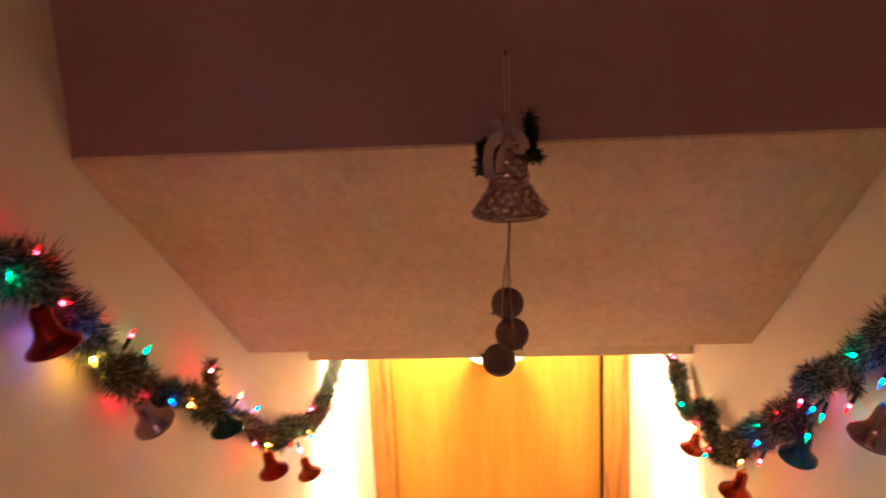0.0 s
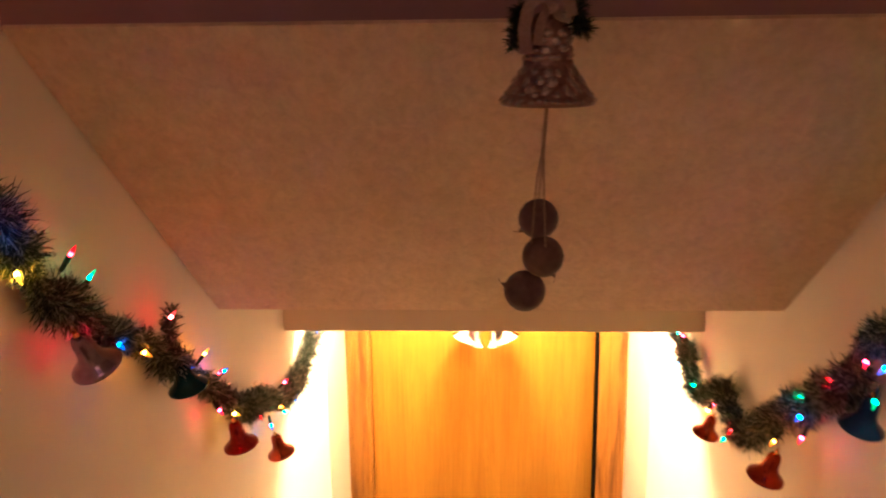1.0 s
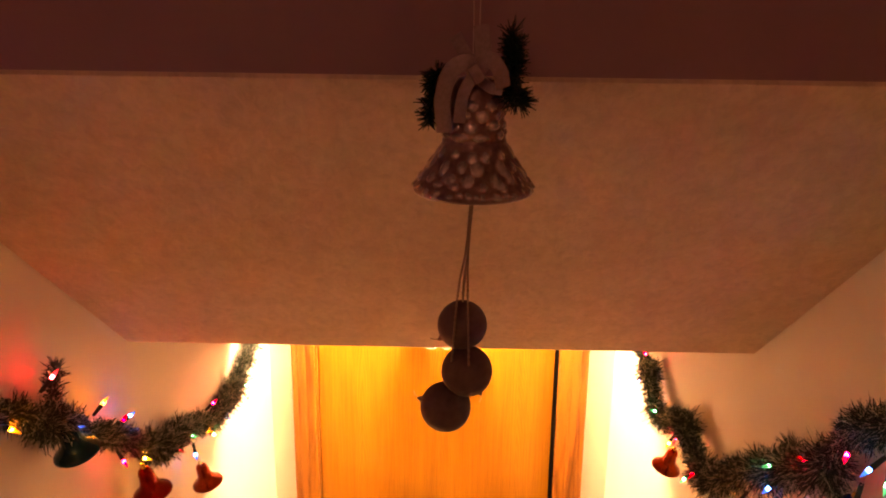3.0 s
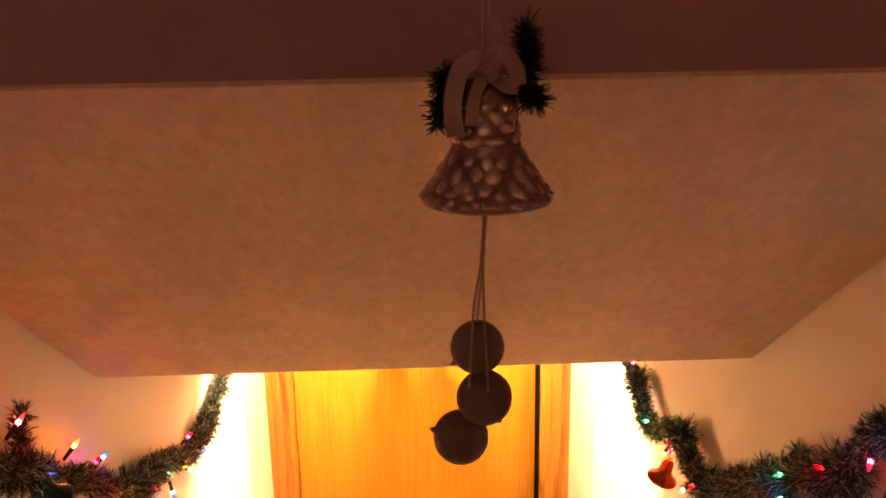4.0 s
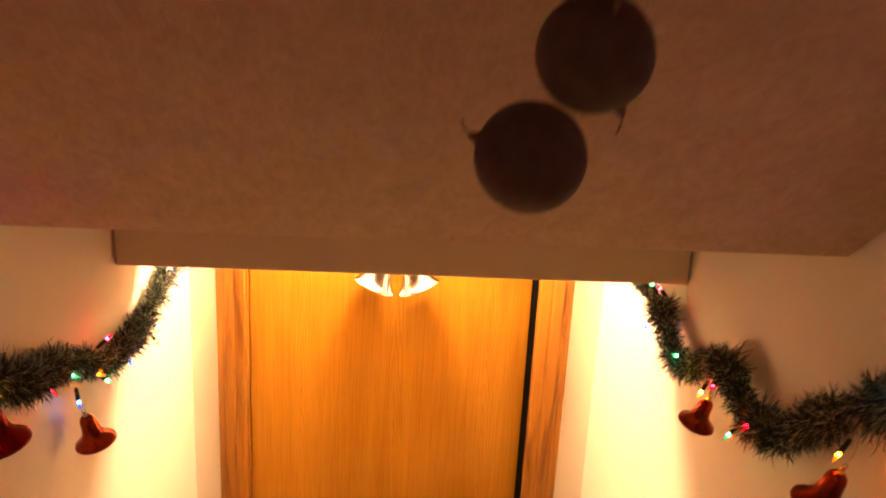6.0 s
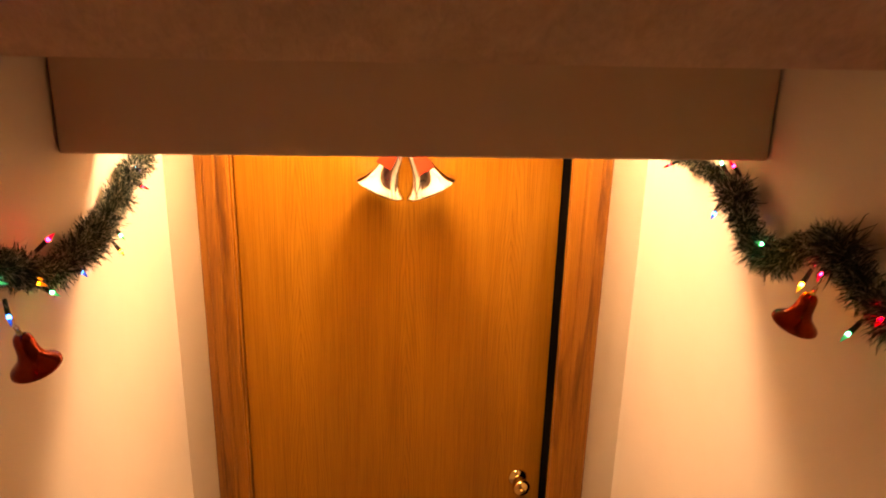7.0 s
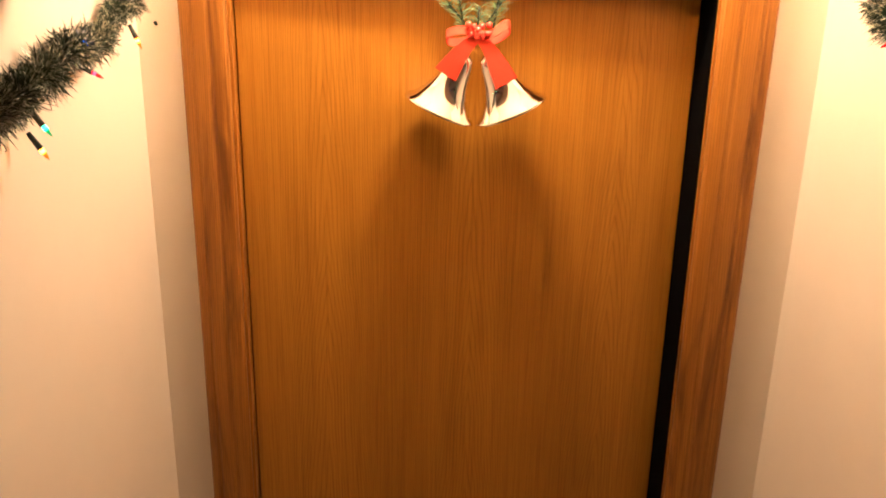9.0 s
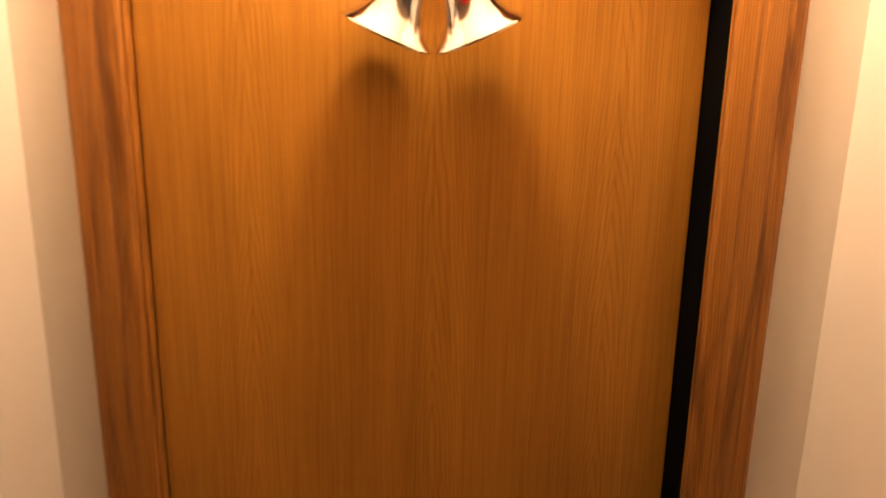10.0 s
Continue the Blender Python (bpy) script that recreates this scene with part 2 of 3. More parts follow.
def strip(points, width_dir, width, thick=0.0012):
    """A ribbon with thickness along points; width_dir: one direction or one a point."""
    pts = [Vector(p) for p in points]
    verts, faces = [], []
    for i, p in enumerate(pts):
        d = (pts[min(i + 1, len(pts) - 1)] - pts[max(i - 1, 0)]).normalized()
        wd = Vector(width_dir[i] if isinstance(width_dir[0], (tuple, list, Vector)) else width_dir)
        wd = (wd - d * wd.dot(d)).normalized()
        nn = d.cross(wd) * thick / 2
        ww = (width[i] if isinstance(width, (list, tuple)) else width) / 2
        verts += [p - wd * ww - nn, p + wd * ww - nn, p + wd * ww + nn, p - wd * ww + nn]
    for i in range(len(pts) - 1):
        for k in range(4):
            faces.append((4 * i + k, 4 * i + (k + 1) % 4, 4 * i + 4 + (k + 1) % 4, 4 * i + 4 + k))
    faces += [(3, 2, 1, 0), tuple(4 * (len(pts) - 1) + k for k in range(4))]
    return verts, faces


def placed(verts, m):
    return [m @ Vector(v) for v in verts]


def empty(name, at, label, category, group="", kind=""):
    ob = new(name)
    ob.location = at
    return tagged(ob, label, category, group, kind)


def structure(ob, label, category):
    return tagged(ob, label, category, kind="structure")


# ---- the large structure ----
T = 0.12
structure(part("wall_west", upright([(west(y), y) for y in (Y_BACK - T, 1.8, YD + T)] + [(-0.613 - T, YD + T), (-0.613 - T, Y_BACK - T)], -0.1, Z_TOP + 0.1), PAINT), "warm white painted stairwell wall", "wall")
structure(part("wall_east", upright([(east(y), y) for y in (Y_BACK - T, 1.8, YD + T)] + [(0.526 + T, YD + T), (0.526 + T, Y_BACK - T)], -0.1, Z_TOP + 0.1), PAINT), "warm white painted stairwell wall", "wall")
structure(part("wall_south", box(XL, XR, Y_BACK - T, Y_BACK, Z_UP - 0.2, Z_TOP), PAINT), "plain painted wall closing the landing", "wall")
# the door wall, with its opening
D0, D1, ZH = -0.486, 0.343, 1.969
bm = box(XL, D0, YD, YD + T, 0, Z_HALL)
box(D1, XR, YD, YD + T, 0, Z_HALL, bm=bm)
box(D0, D1, YD, YD + T, ZH, Z_HALL, bm=bm)
structure(part("wall_north", bm, PAINT), "warm white painted wall around the wooden door", "wall")
# added black sheet: the darkness past the ajar door is its colour
structure(part("dark_sheet_behind_door", box(XL, XR, YD + T + 0.25, YD + T + 0.3, 0, Z_HALL), BLACK), "black sheet for the unlit space beyond the door", "wall")
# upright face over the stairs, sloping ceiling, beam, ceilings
structure(part("wall_over_stairs", box(XL, XR, Y_FACE, Y_FACE + 0.1, Z_FACE, Z_TOP), FACE_SHADED), "upright bulkhead wall above the stairs with shade in its colour", "wall")
slope = Vector((0, Y_EDGE - Y_FACE, Z_EDGE - Z_FACE)).normalized()
up = Vector((0, -slope.z, slope.y))
a, b_ = Vector((0, Y_FACE, Z_FACE)), Vector((0, Y_EDGE, Z_EDGE))
o = [(p.y, p.z) for p in (a - slope * 0.004, b_, b_ + up * 0.05, a - slope * 0.004 + up * 0.05)]
structure(part("ceiling_sloping", prism(o, west(0) + 0.002, east(0) - 0.003), CEIL), "sloping stair ceiling with rough textured finish", "ceiling")
structure(part("ceiling_landing_end", box(XL, XR, Y_EDGE - 0.02, Y_BEAM, Z_EDGE + 0.035, Z_EDGE + 0.1), CEIL), "short flat textured ceiling before the beam", "ceiling")
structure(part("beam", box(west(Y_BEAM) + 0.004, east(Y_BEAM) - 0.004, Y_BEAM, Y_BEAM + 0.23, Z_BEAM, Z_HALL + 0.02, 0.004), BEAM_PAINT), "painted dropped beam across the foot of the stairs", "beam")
structure(part("ceiling_hall", box(XL, XR, Y_BEAM + 0.22, YD + T, Z_HALL, Z_HALL + 0.1), PAINT), "painted ceiling of the small lower hall", "ceiling")
structure(part("ceiling_upper", box(XL, XR, Y_BACK, Y_FACE + 0.1, Z_TOP, Z_TOP + 0.1), PAINT), "painted ceiling over the upper landing", "ceiling")
# floors and the flight between them
structure(part("floor_lower", box(XL, XR, 0.2, YD + 0.5, -0.1, 0.0), CARPET), "beige carpet of the lower hall", "floor")
steps, tread = 7, 0.215
rise = Z_UP / steps
y_top = 0.25
o = [(Y_BACK, Z_UP)]
for k in range(steps):
    o += [(y_top + k * tread, Z_UP - k * rise), (y_top + k * tread, Z_UP - (k + 1) * rise)]
o += [(Y_BACK, 0.0)]
structure(part("stairs", prism(o, XL + 0.001, XR - 0.001), CARPET), "beige carpeted steps down to the hall", "stairs")


# ---- door with its frame ----
def door():
    d = empty("door_1", (0, YD, 0), "golden oak veneered door slightly ajar in a fluted oak frame", "door", kind="structure")
    # the leaf hangs on its left edge and stands a few degrees open, away from the stairs
    hang = pose(-0.469, 0.015, 0, 0, 0, 4.7)
    bm = box(0.0, 0.792, 0.0, 0.040, 0.012, 1.949, 0.0015)
    bmesh.ops.transform(bm, matrix=hang, verts=bm.verts)
    part("door_leaf", bm, DOOR_OAK, d)
    # side casings with flutes: outline in x and depth, drawn up the wall
    def casing(x_out, x_in, name):
        w = x_in - x_out
        prof = [(0.0, 0.0), (0.0, -0.013), (0.05, -0.0165), (0.20, -0.0178), (0.23, -0.0165), (0.26, -0.0167), (0.30, -0.0186), (0.55, -0.0190), (0.60, -0.0172), (0.64, -0.0172), (0.69, -0.0186),
                (0.84, -0.0174), (0.94, -0.0150), (1.0, -0.0110), (1.0, 0.0)]
        bm = bmesh.new()
        lo = [bm.verts.new((x_out + w * u, v, 0.0)) for u, v in prof]
        hi = [bm.verts.new((x_out + w * u, v, 1.965 + 0.09 * (1 - u))) for u, v in prof]
        for i in range(len(prof)):
            k = (i + 1) % len(prof)
            bm.faces.new((lo[i], lo[k], hi[k], hi[i]))
        bm.faces.new(lo), bm.faces.new(hi)
        part(name, bm, TRIM_OAK, d, "fluted reddish oak casing with dark knots")
    casing(-0.554, -0.4765, "casing")
    casing(0.421, 0.3285, "casing")
    bm = bmesh.new()
    prof = [(0.0, 0.0), (0.0, -0.009), (0.2, -0.014), (0.3, -0.021), (0.45, -0.014), (0.55, -0.022), (0.7, -0.012), (0.85, -0.017), (1.0, -0.012), (1.0, 0.0)]
    le = [bm.verts.new((-0.486 - 0.068 * u, v, 1.965 + 0.09 * u)) for u, v in prof]
    ri = [bm.verts.new((0.343 + 0.078 * u, v, 1.965 + 0.09 * u)) for u, v in prof]
    for i in range(len(prof)):
        k = (i + 1) % len(prof)
        bm.faces.new((le[i], le[k], ri[k], ri[i]))
    part("head_casing", bm, TRIM_OAK, d)
    # jambs, head jamb, stops
    part("jamb", box(-0.486, -0.4712, -0.006, T, 0, 1.965, 0.001), TRIM_OAK, d)
    part("jamb", box(0.3245, 0.343, -0.006, T, 0, 1.965, 0.001), TRIM_OAK, d)
    part("head_jamb", box(-0.486, 0.343, -0.006, T, 1.952, 1.967, 0.001), TRIM_OAK, d)
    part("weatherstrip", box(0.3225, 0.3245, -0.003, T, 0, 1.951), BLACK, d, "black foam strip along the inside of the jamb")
    # knob with rosette
    v, f = lathe([(0.0001, 0.0), (0.025, 0.0), (0.027, 0.003), (0.023, 0.008), (0.013, 0.010), (0.011, 0.030), (0.018, 0.036), (0.0235, 0.045), (0.0245, 0.053), (0.0195, 0.062), (0.0001, 0.065)], 28)
    kn = raw("door_knob", placed(v, hang @ pose(0.727, 0.0, 0.885, 90, 0, 0)), f, BRASS, d, True, label="polished brass round door knob")
    v, f = lathe([(0.0001, 0.064), (0.0055, 0.064), (0.006, 0.067), (0.0001, 0.068)], 16)
    raw("lock_button", placed(v, hang @ pose(0.727, 0.0, 0.885, 90, 0, 0)), f, BRASS, kn, True)


door()


# ---- lamp over the door, and an added fill light over the landing ----
def wall_lamp():
    c = empty("wall_lamp", (LAMP[0], YD, LAMP[2]), "lit opal glass globe lamp over the door", "wall lamp")
    v, f = lathe([(0.0001, 0.0), (0.055, 0.0), (0.057, 0.006), (0.045, 0.018), (0.014, 0.024), (0.0001, 0.024)], 32)
    raw("back_plate", placed(v, pose(0, 0, 0.03, 90, 0, 0)), f, BRASS, c, True)
    y = LAMP[1] - YD
    v, f = tube(spline([(0, -0.02, 0.03), (0, -0.07, 0.05), (0, y * 0.8, 0.105), (0, y, 0.084)], 6), 0.007, 10)
    raw("arm", v, f, BRASS, c, True)
    v, f = lathe([(0.0001, 0.086), (0.014, 0.084), (0.021, 0.072), (0.024, 0.054), (0.022, 0.054)], 24)
    raw("holder", placed(v, pose(0, y, 0)), f, BRASS, c, True)
    v, f = lathe([(0.060 * math.sin(q), 0.060 * math.cos(q)) for q in np.linspace(0.36, math.pi - 0.001, 18)], 32)
    raw("shade", placed(v, pose(0, y, 0)), f, SHADE, c, True, label="lit opal glass globe")


def fill_light(at, r, mat, label):
    c = empty("fill_light", at, label, "ceiling light")
    v, f = lathe([(0.0001, 0.0), (r * 0.85, 0.0), (r * 0.9, -0.008), (r * 0.82, -0.022), (0.0001, -0.022)], 32)
    raw("base", v, f, WHITE_METAL, c, True)
    v, f = lathe([(r * 0.8, -0.022), (r, -0.04), (r * 0.97, -0.065), (r * 0.72, -0.092), (r * 0.35, -0.104), (0.0001, -0.107)], 32)
    raw("shade", v, f, mat, c, True, label="glowing bowl of the added fill light")


wall_lamp()
# invented lamp, always out of view; fills the bulkhead, slope and near walls
fill_light((-0.46, -0.8, Z_TOP), 0.13, FILL_SHADE, "added unseen fill light over the landing")


# ---- garlands ----
def garland(name, line, wall_side, label, radius, tufts):
    """A needle garland on a wall; line: (y, z) from the landing to the door; radius(y): needle length."""
    rng = random.Random(7 if wall_side < 0 else 8)
    pts = spline([(west(y) + 0.027 if wall_side < 0 else east(y) - 0.040, y, z) for y, z in line], 12)
    pts = [p + Vector((noise.noise(p * 9) * 0.008, 0, noise.noise(p * 12 + Vector((3, 1, 2))) * 0.018)) for p in pts]
    g = empty(name, (0, 0, 0), label, "garland", "garlands on the stair walls")
    v, f = tube(pts, 0.004, 5)
    raw("stem", v, f, WIRE, g, True)
    verts, faces, index = [], [], []
    for i in range(len(pts) - 1):
        seg = pts[i + 1] - pts[i]
        d = seg.normalized()
        u = d.orthogonal().normalized()
        w = d.cross(u)
        clump = 0.86 + 0.78 * noise.noise(pts[i] * 11 + Vector((0, 5, 0))) + 0.45 * noise.noise(pts[i] * 23)
        for k in range(int(seg.length * 15000)):
            a, r = rng.uniform(0, 2 * math.pi), radius(pts[i].y) * clump
            out = u * math.cos(a) + w * math.sin(a)
            base = pts[i] + seg * rng.random() + out * r * 0.42 * rng.random()
            way = (out + Vector((rng.gauss(0, 0.55), rng.gauss(0, 0.55), rng.gauss(0, 0.55)))).normalized()
            ln = r * rng.uniform(0.42, 0.86)
            tip = base + way * ln + Vector((0, 0, rng.uniform(-0.006, 0.004)))
            tip.x = max(tip.x, west(tip.y) + 0.002) if wall_side < 0 else min(tip.x, east(tip.y) - 0.002)
            side = way.cross(Vector((rng.gauss(0, 1), rng.gauss(0, 1), rng.gauss(0, 1)))).normalized() * 0.0007
            mid = base.lerp(tip, rng.uniform(0.5, 0.8)) + Vector((rng.gauss(0, 0.0022), rng.gauss(0, 0.0022), rng.gauss(0, 0.0022)))
            q = len(verts)
            verts += [base - side, base + side, mid + side, mid - side, tip]
            faces += [(q, q + 1, q + 2, q + 3), (q + 3, q + 2, q + 4)]
            pale = rng.random()
            index += [1 if pale < 0.05 else 0, 1 if pale < 0.50 else 0]
    for y, z, reach in tufts:
        at = Vector((west(y) + 0.03 if wall_side < 0 else east(y) - 0.03, y, z))
        root = min(pts, key=lambda p: (p - at).length)
        for k in range(420):
            base = root.lerp(at, rng.random())
            way = ((at - root).normalized() * 0.7 + Vector((rng.gauss(0, 0.8), rng.gauss(0, 0.8), rng.gauss(0, 0.8)))).normalized()
            tip = base + way * reach * rng.uniform(0.5, 1.0)
            tip.x = max(tip.x, west(tip.y) + 0.002) if wall_side < 0 else min(tip.x, east(tip.y) - 0.002)
            side = way.orthogonal().normalized() * 0.0007
            mid = base.lerp(tip, 0.75)
            q = len(verts)
            verts += [base - side, base + side, mid + side, mid - side, tip]
            faces += [(q, q + 1, q + 2, q + 3), (q + 3, q + 2, q + 4)]
            index += [0, 1 if rng.random() < 0.4 else 0]
    n = raw("needles", verts, faces, [NEEDLE, FROST], g, False, index, "dark green needles with frosted tips")
    tagged(n, kind="stuff")
    return pts


WEST = [(0.520, 2.800), (0.692, 2.771), (0.848, 2.699), (0.934, 2.656), (0.999, 2.579), (1.058, 2.491), (1.160, 2.423), (1.289, 2.354), (1.465, 2.236), (1.659, 2.114), (1.764, 2.037), (1.851, 1.986),
        (2.026, 1.940), (2.132, 1.883), (2.220, 1.853), (2.375, 1.847), (2.474, 1.853), (2.566, 1.868), (2.645, 1.881), (2.774, 1.904), (2.883, 1.942)]
EAST = [(0.65, 2.74), (0.862, 2.64), (1.039, 2.515), (1.146, 2.442), (1.308, 2.343), (1.394, 2.233), (1.533, 2.151), (1.637, 2.096), (1.708, 2.038), (1.797, 1.966), (1.907, 1.946), (2.003, 1.977), (2.081, 1.956),
        (2.146, 1.912), (2.201, 1.885), (2.256, 1.893), (2.311, 1.914), (2.382, 1.938), (2.496, 1.931), (2.591, 1.926), (2.681, 1.934), (2.759, 1.946)]
west_line = garland("garland", WEST, -1, "dark green pine garland with frosted tips hung along the wall", lambda y: 0.038 if y < 2.15 else 0.042 if y < 2.55 else 0.031, [(1.46, 2.335, 0.03), (1.20, 2.36, 0.03), (0.95, 2.60, 0.028), (1.12, 2.47, 0.026)])
east_line = garland("garland", EAST, 1, "dark green pine garland with frosted tips in loose loops", lambda y: 0.017 if 1.62 < y < 1.67 else 0.039 if y < 2.62 else 0.032, [(1.36, 2.22, 0.03), (1.52, 2.20, 0.03), (1.16, 2.40, 0.028)])


# ---- strings of coloured lights ----
v_s, f_s = lathe([(0.0001, -0.022), (0.0026, -0.022), (0.0031, -0.018), (0.0036, -0.003), (0.0038, 0.0), (0.0001, 0.0)], 8)
v_b, f_b = lathe([(0.0022, 0.0), (0.0028, 0.003), (0.0027, 0.007), (0.0019, 0.012), (0.0006, 0.016), (0.0001, 0.017)], 8)


def light_string(line, bulbs, side, label):
    s = empty("light_string", (0, 0, 0), label, "string lights", "strings of lights in the garlands")
    rng = random.Random(20 + side)
    wire = [p + Vector((-side * 0.010 + rng.uniform(-0.012, 0.012), 0, rng.uniform(-0.016, 0.016))) for p in line[::5]]
    v, f = tube(spline(wire, 5), 0.0013, 5)
    raw("wire", v, f, WIRE, s, True)
    meshes = {}
    for kind, y, z in bulbs:
        x = (west(y) + 0.040 if side < 0 else east(y) - 0.062) + rng.uniform(-0.006, 0.006)
        at = Vector((x, y, z))
        near = min(line, key=lambda p: (p - at).length)
        way = (at - near) + Vector((-side * 0.016, rng.uniform(-0.03, 0.03), rng.uniform(-0.02, 0.02)))
        m = Matrix.Translation(at - way.normalized() * 0.005) @ way.to_track_quat("Z", "Y").to_matrix().to_4x4()
        if "socket" not in meshes:
            so = raw("socket", v_s, f_s, WIRE, s, True)
            meshes["socket"] = so.data
        else:
            so = new("socket", meshes["socket"])
            so.parent = s
        so.matrix_basis = m
        if kind not in meshes:
            bu = raw("bulb", v_b, f_b, LIGHTS[kind], so, True, label=f"glowing {kind} pointed bulb")
            meshes[kind] = bu.data
        else:
            bu = tagged(new("bulb", meshes[kind]), f"glowing {kind} pointed bulb")
            bu.parent = so


light_string(west_line, [
    ("red", 0.672, 2.776), ("blue", 0.760, 2.716), ("green", 0.835, 2.690), ("red", 0.903, 2.702), ("red", 0.941, 2.624), ("blue", 0.939, 2.580), ("yellow", 0.999, 2.523), ("red", 1.115, 2.520),
    ("green", 1.156, 2.479), ("pink", 1.124, 2.410), ("blue", 1.236, 2.358), ("orange", 1.303, 2.321), ("bright pink", 1.425, 2.338), ("orange", 1.593, 2.213), ("blue", 1.491, 2.226),
    ("red", 1.656, 2.150), ("blue", 1.681, 2.143), ("pink", 1.629, 2.082), ("yellow", 1.725, 2.033), ("red", 1.924, 1.937), ("green", 2.004, 1.924), ("blue", 2.016, 1.870),
    ("pink", 2.166, 1.922), ("orange", 2.116, 1.875), ("green", 2.159, 1.842), ("blue", 2.289, 1.819), ("green", 2.497, 1.805), ("orange", 2.473, 1.783), ("blue", 2.640, 1.889),
    ("red", 2.661, 1.846), ("orange", 2.848, 1.871), ("green", 2.991, 1.875)], -1, "string of small coloured bulbs glowing in the garland")
light_string(east_line, [
    ("red", 0.767, 2.708), ("orange", 0.901, 2.591), ("green", 1.074, 2.483), ("blue", 1.000, 2.474), ("red", 1.078, 2.404), ("pink", 1.289, 2.317), ("blue", 1.237, 2.328), ("green", 1.187, 2.338),
    ("red", 1.407, 2.243), ("blue", 1.498, 2.139), ("pink", 1.495, 2.102), ("orange", 1.623, 2.033), ("green", 1.516, 2.168), ("green", 1.255, 2.272), ("red", 1.864, 1.940), ("green", 1.928, 1.890),
    ("pink", 2.019, 1.931), ("yellow", 2.055, 1.901), ("green", 2.190, 1.911), ("pink", 2.346, 1.989), ("green", 2.395, 1.980), ("blue", 2.398, 1.886), ("red", 2.631, 1.909)],
    1, "string of small coloured bulbs glowing in the looped garland")


# ---- bell ornaments in the garlands ----
BELL = [(0.0001, 0.0), (0.007, -0.001), (0.0110, -0.005), (0.0130, -0.011), (0.0138, -0.020), (0.0150, -0.029), (0.0180, -0.037), (0.0235, -0.0435), (0.0295, -0.0480), (0.0335, -0.0515), (0.0342, -0.0545), (0.0325, -0.0560),
        (0.029, -0.0525), (0.023, -0.0465), (0.0165, -0.038), (0.0130, -0.026), (0.0115, -0.014), (0.0001, -0.006)]


def bell_ornament(mat, place, tilt, label, size=1.0):
    """place: side of the stairs (-1 or 1), y and z."""
    side, y, z = place
    at = (west(y) + 0.042 if side < 0 else east(y) - 0.055, y, z)
    e = empty("bell_ornament", at, label, "bell ornament", "bell ornaments in the garlands")
    e.rotation_euler = [radians(q) for q in tilt]
    e.scale = (size,) * 3
    v, f = lathe(BELL, 28)
    bell = raw("bell", v, f, mat, e, True)
    v, f = lathe([(0.0001, 0.006), (0.0035, 0.006), (0.0040, 0.0), (0.0045, -0.002)], 12)
    raw("cap", v, f, BRASS, bell, True, label="small gold cap")
    ring = [(0.0035 * math.cos(q), 0, 0.009 + 0.0035 * math.sin(q)) for q in np.linspace(0, 2 * math.pi, 13)]
    v, f = tube(ring, 0.0006, 5)
    raw("loop", v, f, BRASS, bell, True)
    v, f = tube([(0, 0, 0.012), (0.002, 0, 0.025), (-0.001, 0.002, 0.045)], 0.0005, 4)
    raw("hanger", v, f, THREAD, e, True)
    v, f = lathe([(0.0001, -0.050), (0.004, -0.052), (0.0055, -0.056), (0.004, -0.060), (0.0001, -0.0615)], 12)
    raw("clapper", v, f, BRASS, bell, True)


RED_FOIL = plain("red_foil", (0.36, 0.022, 0.014), 0.22, 0.75, 0.55, 60)
RED_GOLD = plain("red_foil_with_gold", (0.46, 0.060, 0.016), 0.22, 0.75, 0.6, 40)
LILAC = plain("lilac_silver_foil", (0.36, 0.28, 0.36), 0.20, 0.85, 0.4, 60)
TEAL = plain("teal_foil", (0.010, 0.075, 0.095), 0.22, 0.6, 0.3, 45)
BLUE = plain("blue_foil", (0.012, 0.065, 0.18), 0.2, 0.6, 0.3, 45)
bell_ornament(RED_FOIL, (-1, 0.880, 2.640), (8, -10, 0), "red foil bell hanging under the garland", 1.05)
bell_ornament(LILAC, (-1, 1.108, 2.416), (24, -14, 0), "lilac silver bell tilted against the wall", 0.98)
bell_ornament(TEAL, (-1, 1.440, 2.258), (10, -10, 0), "dark teal foil bell half under the garland", 1.0)
bell_ornament(RED_FOIL, (-1, 1.706, 2.026), (8, -10, 0), "red foil bell with gold cap under the garland", 1.05)
bell_ornament(RED_GOLD, (-1, 2.027, 1.843), (9, -12, 0), "red and gold bell hanging on a thread")
bell_ornament(RED_GOLD, (1, 1.619, 2.013), (10, 14, 0), "orange red bell under the looped garland", 1.05)
bell_ornament(BLUE, (1, 1.263, 2.277), (10, 10, 0), "deep blue foil bell under the garland", 0.95)
bell_ornament(LILAC, (1, 0.976, 2.454), (10, 14, 0), "lilac silver bell under the garland", 1.0)
bell_ornament(RED_GOLD, (1, 2.039, 1.896), (10, 14, 0), "red bell with gold cap tilted on the garland", 0.95)


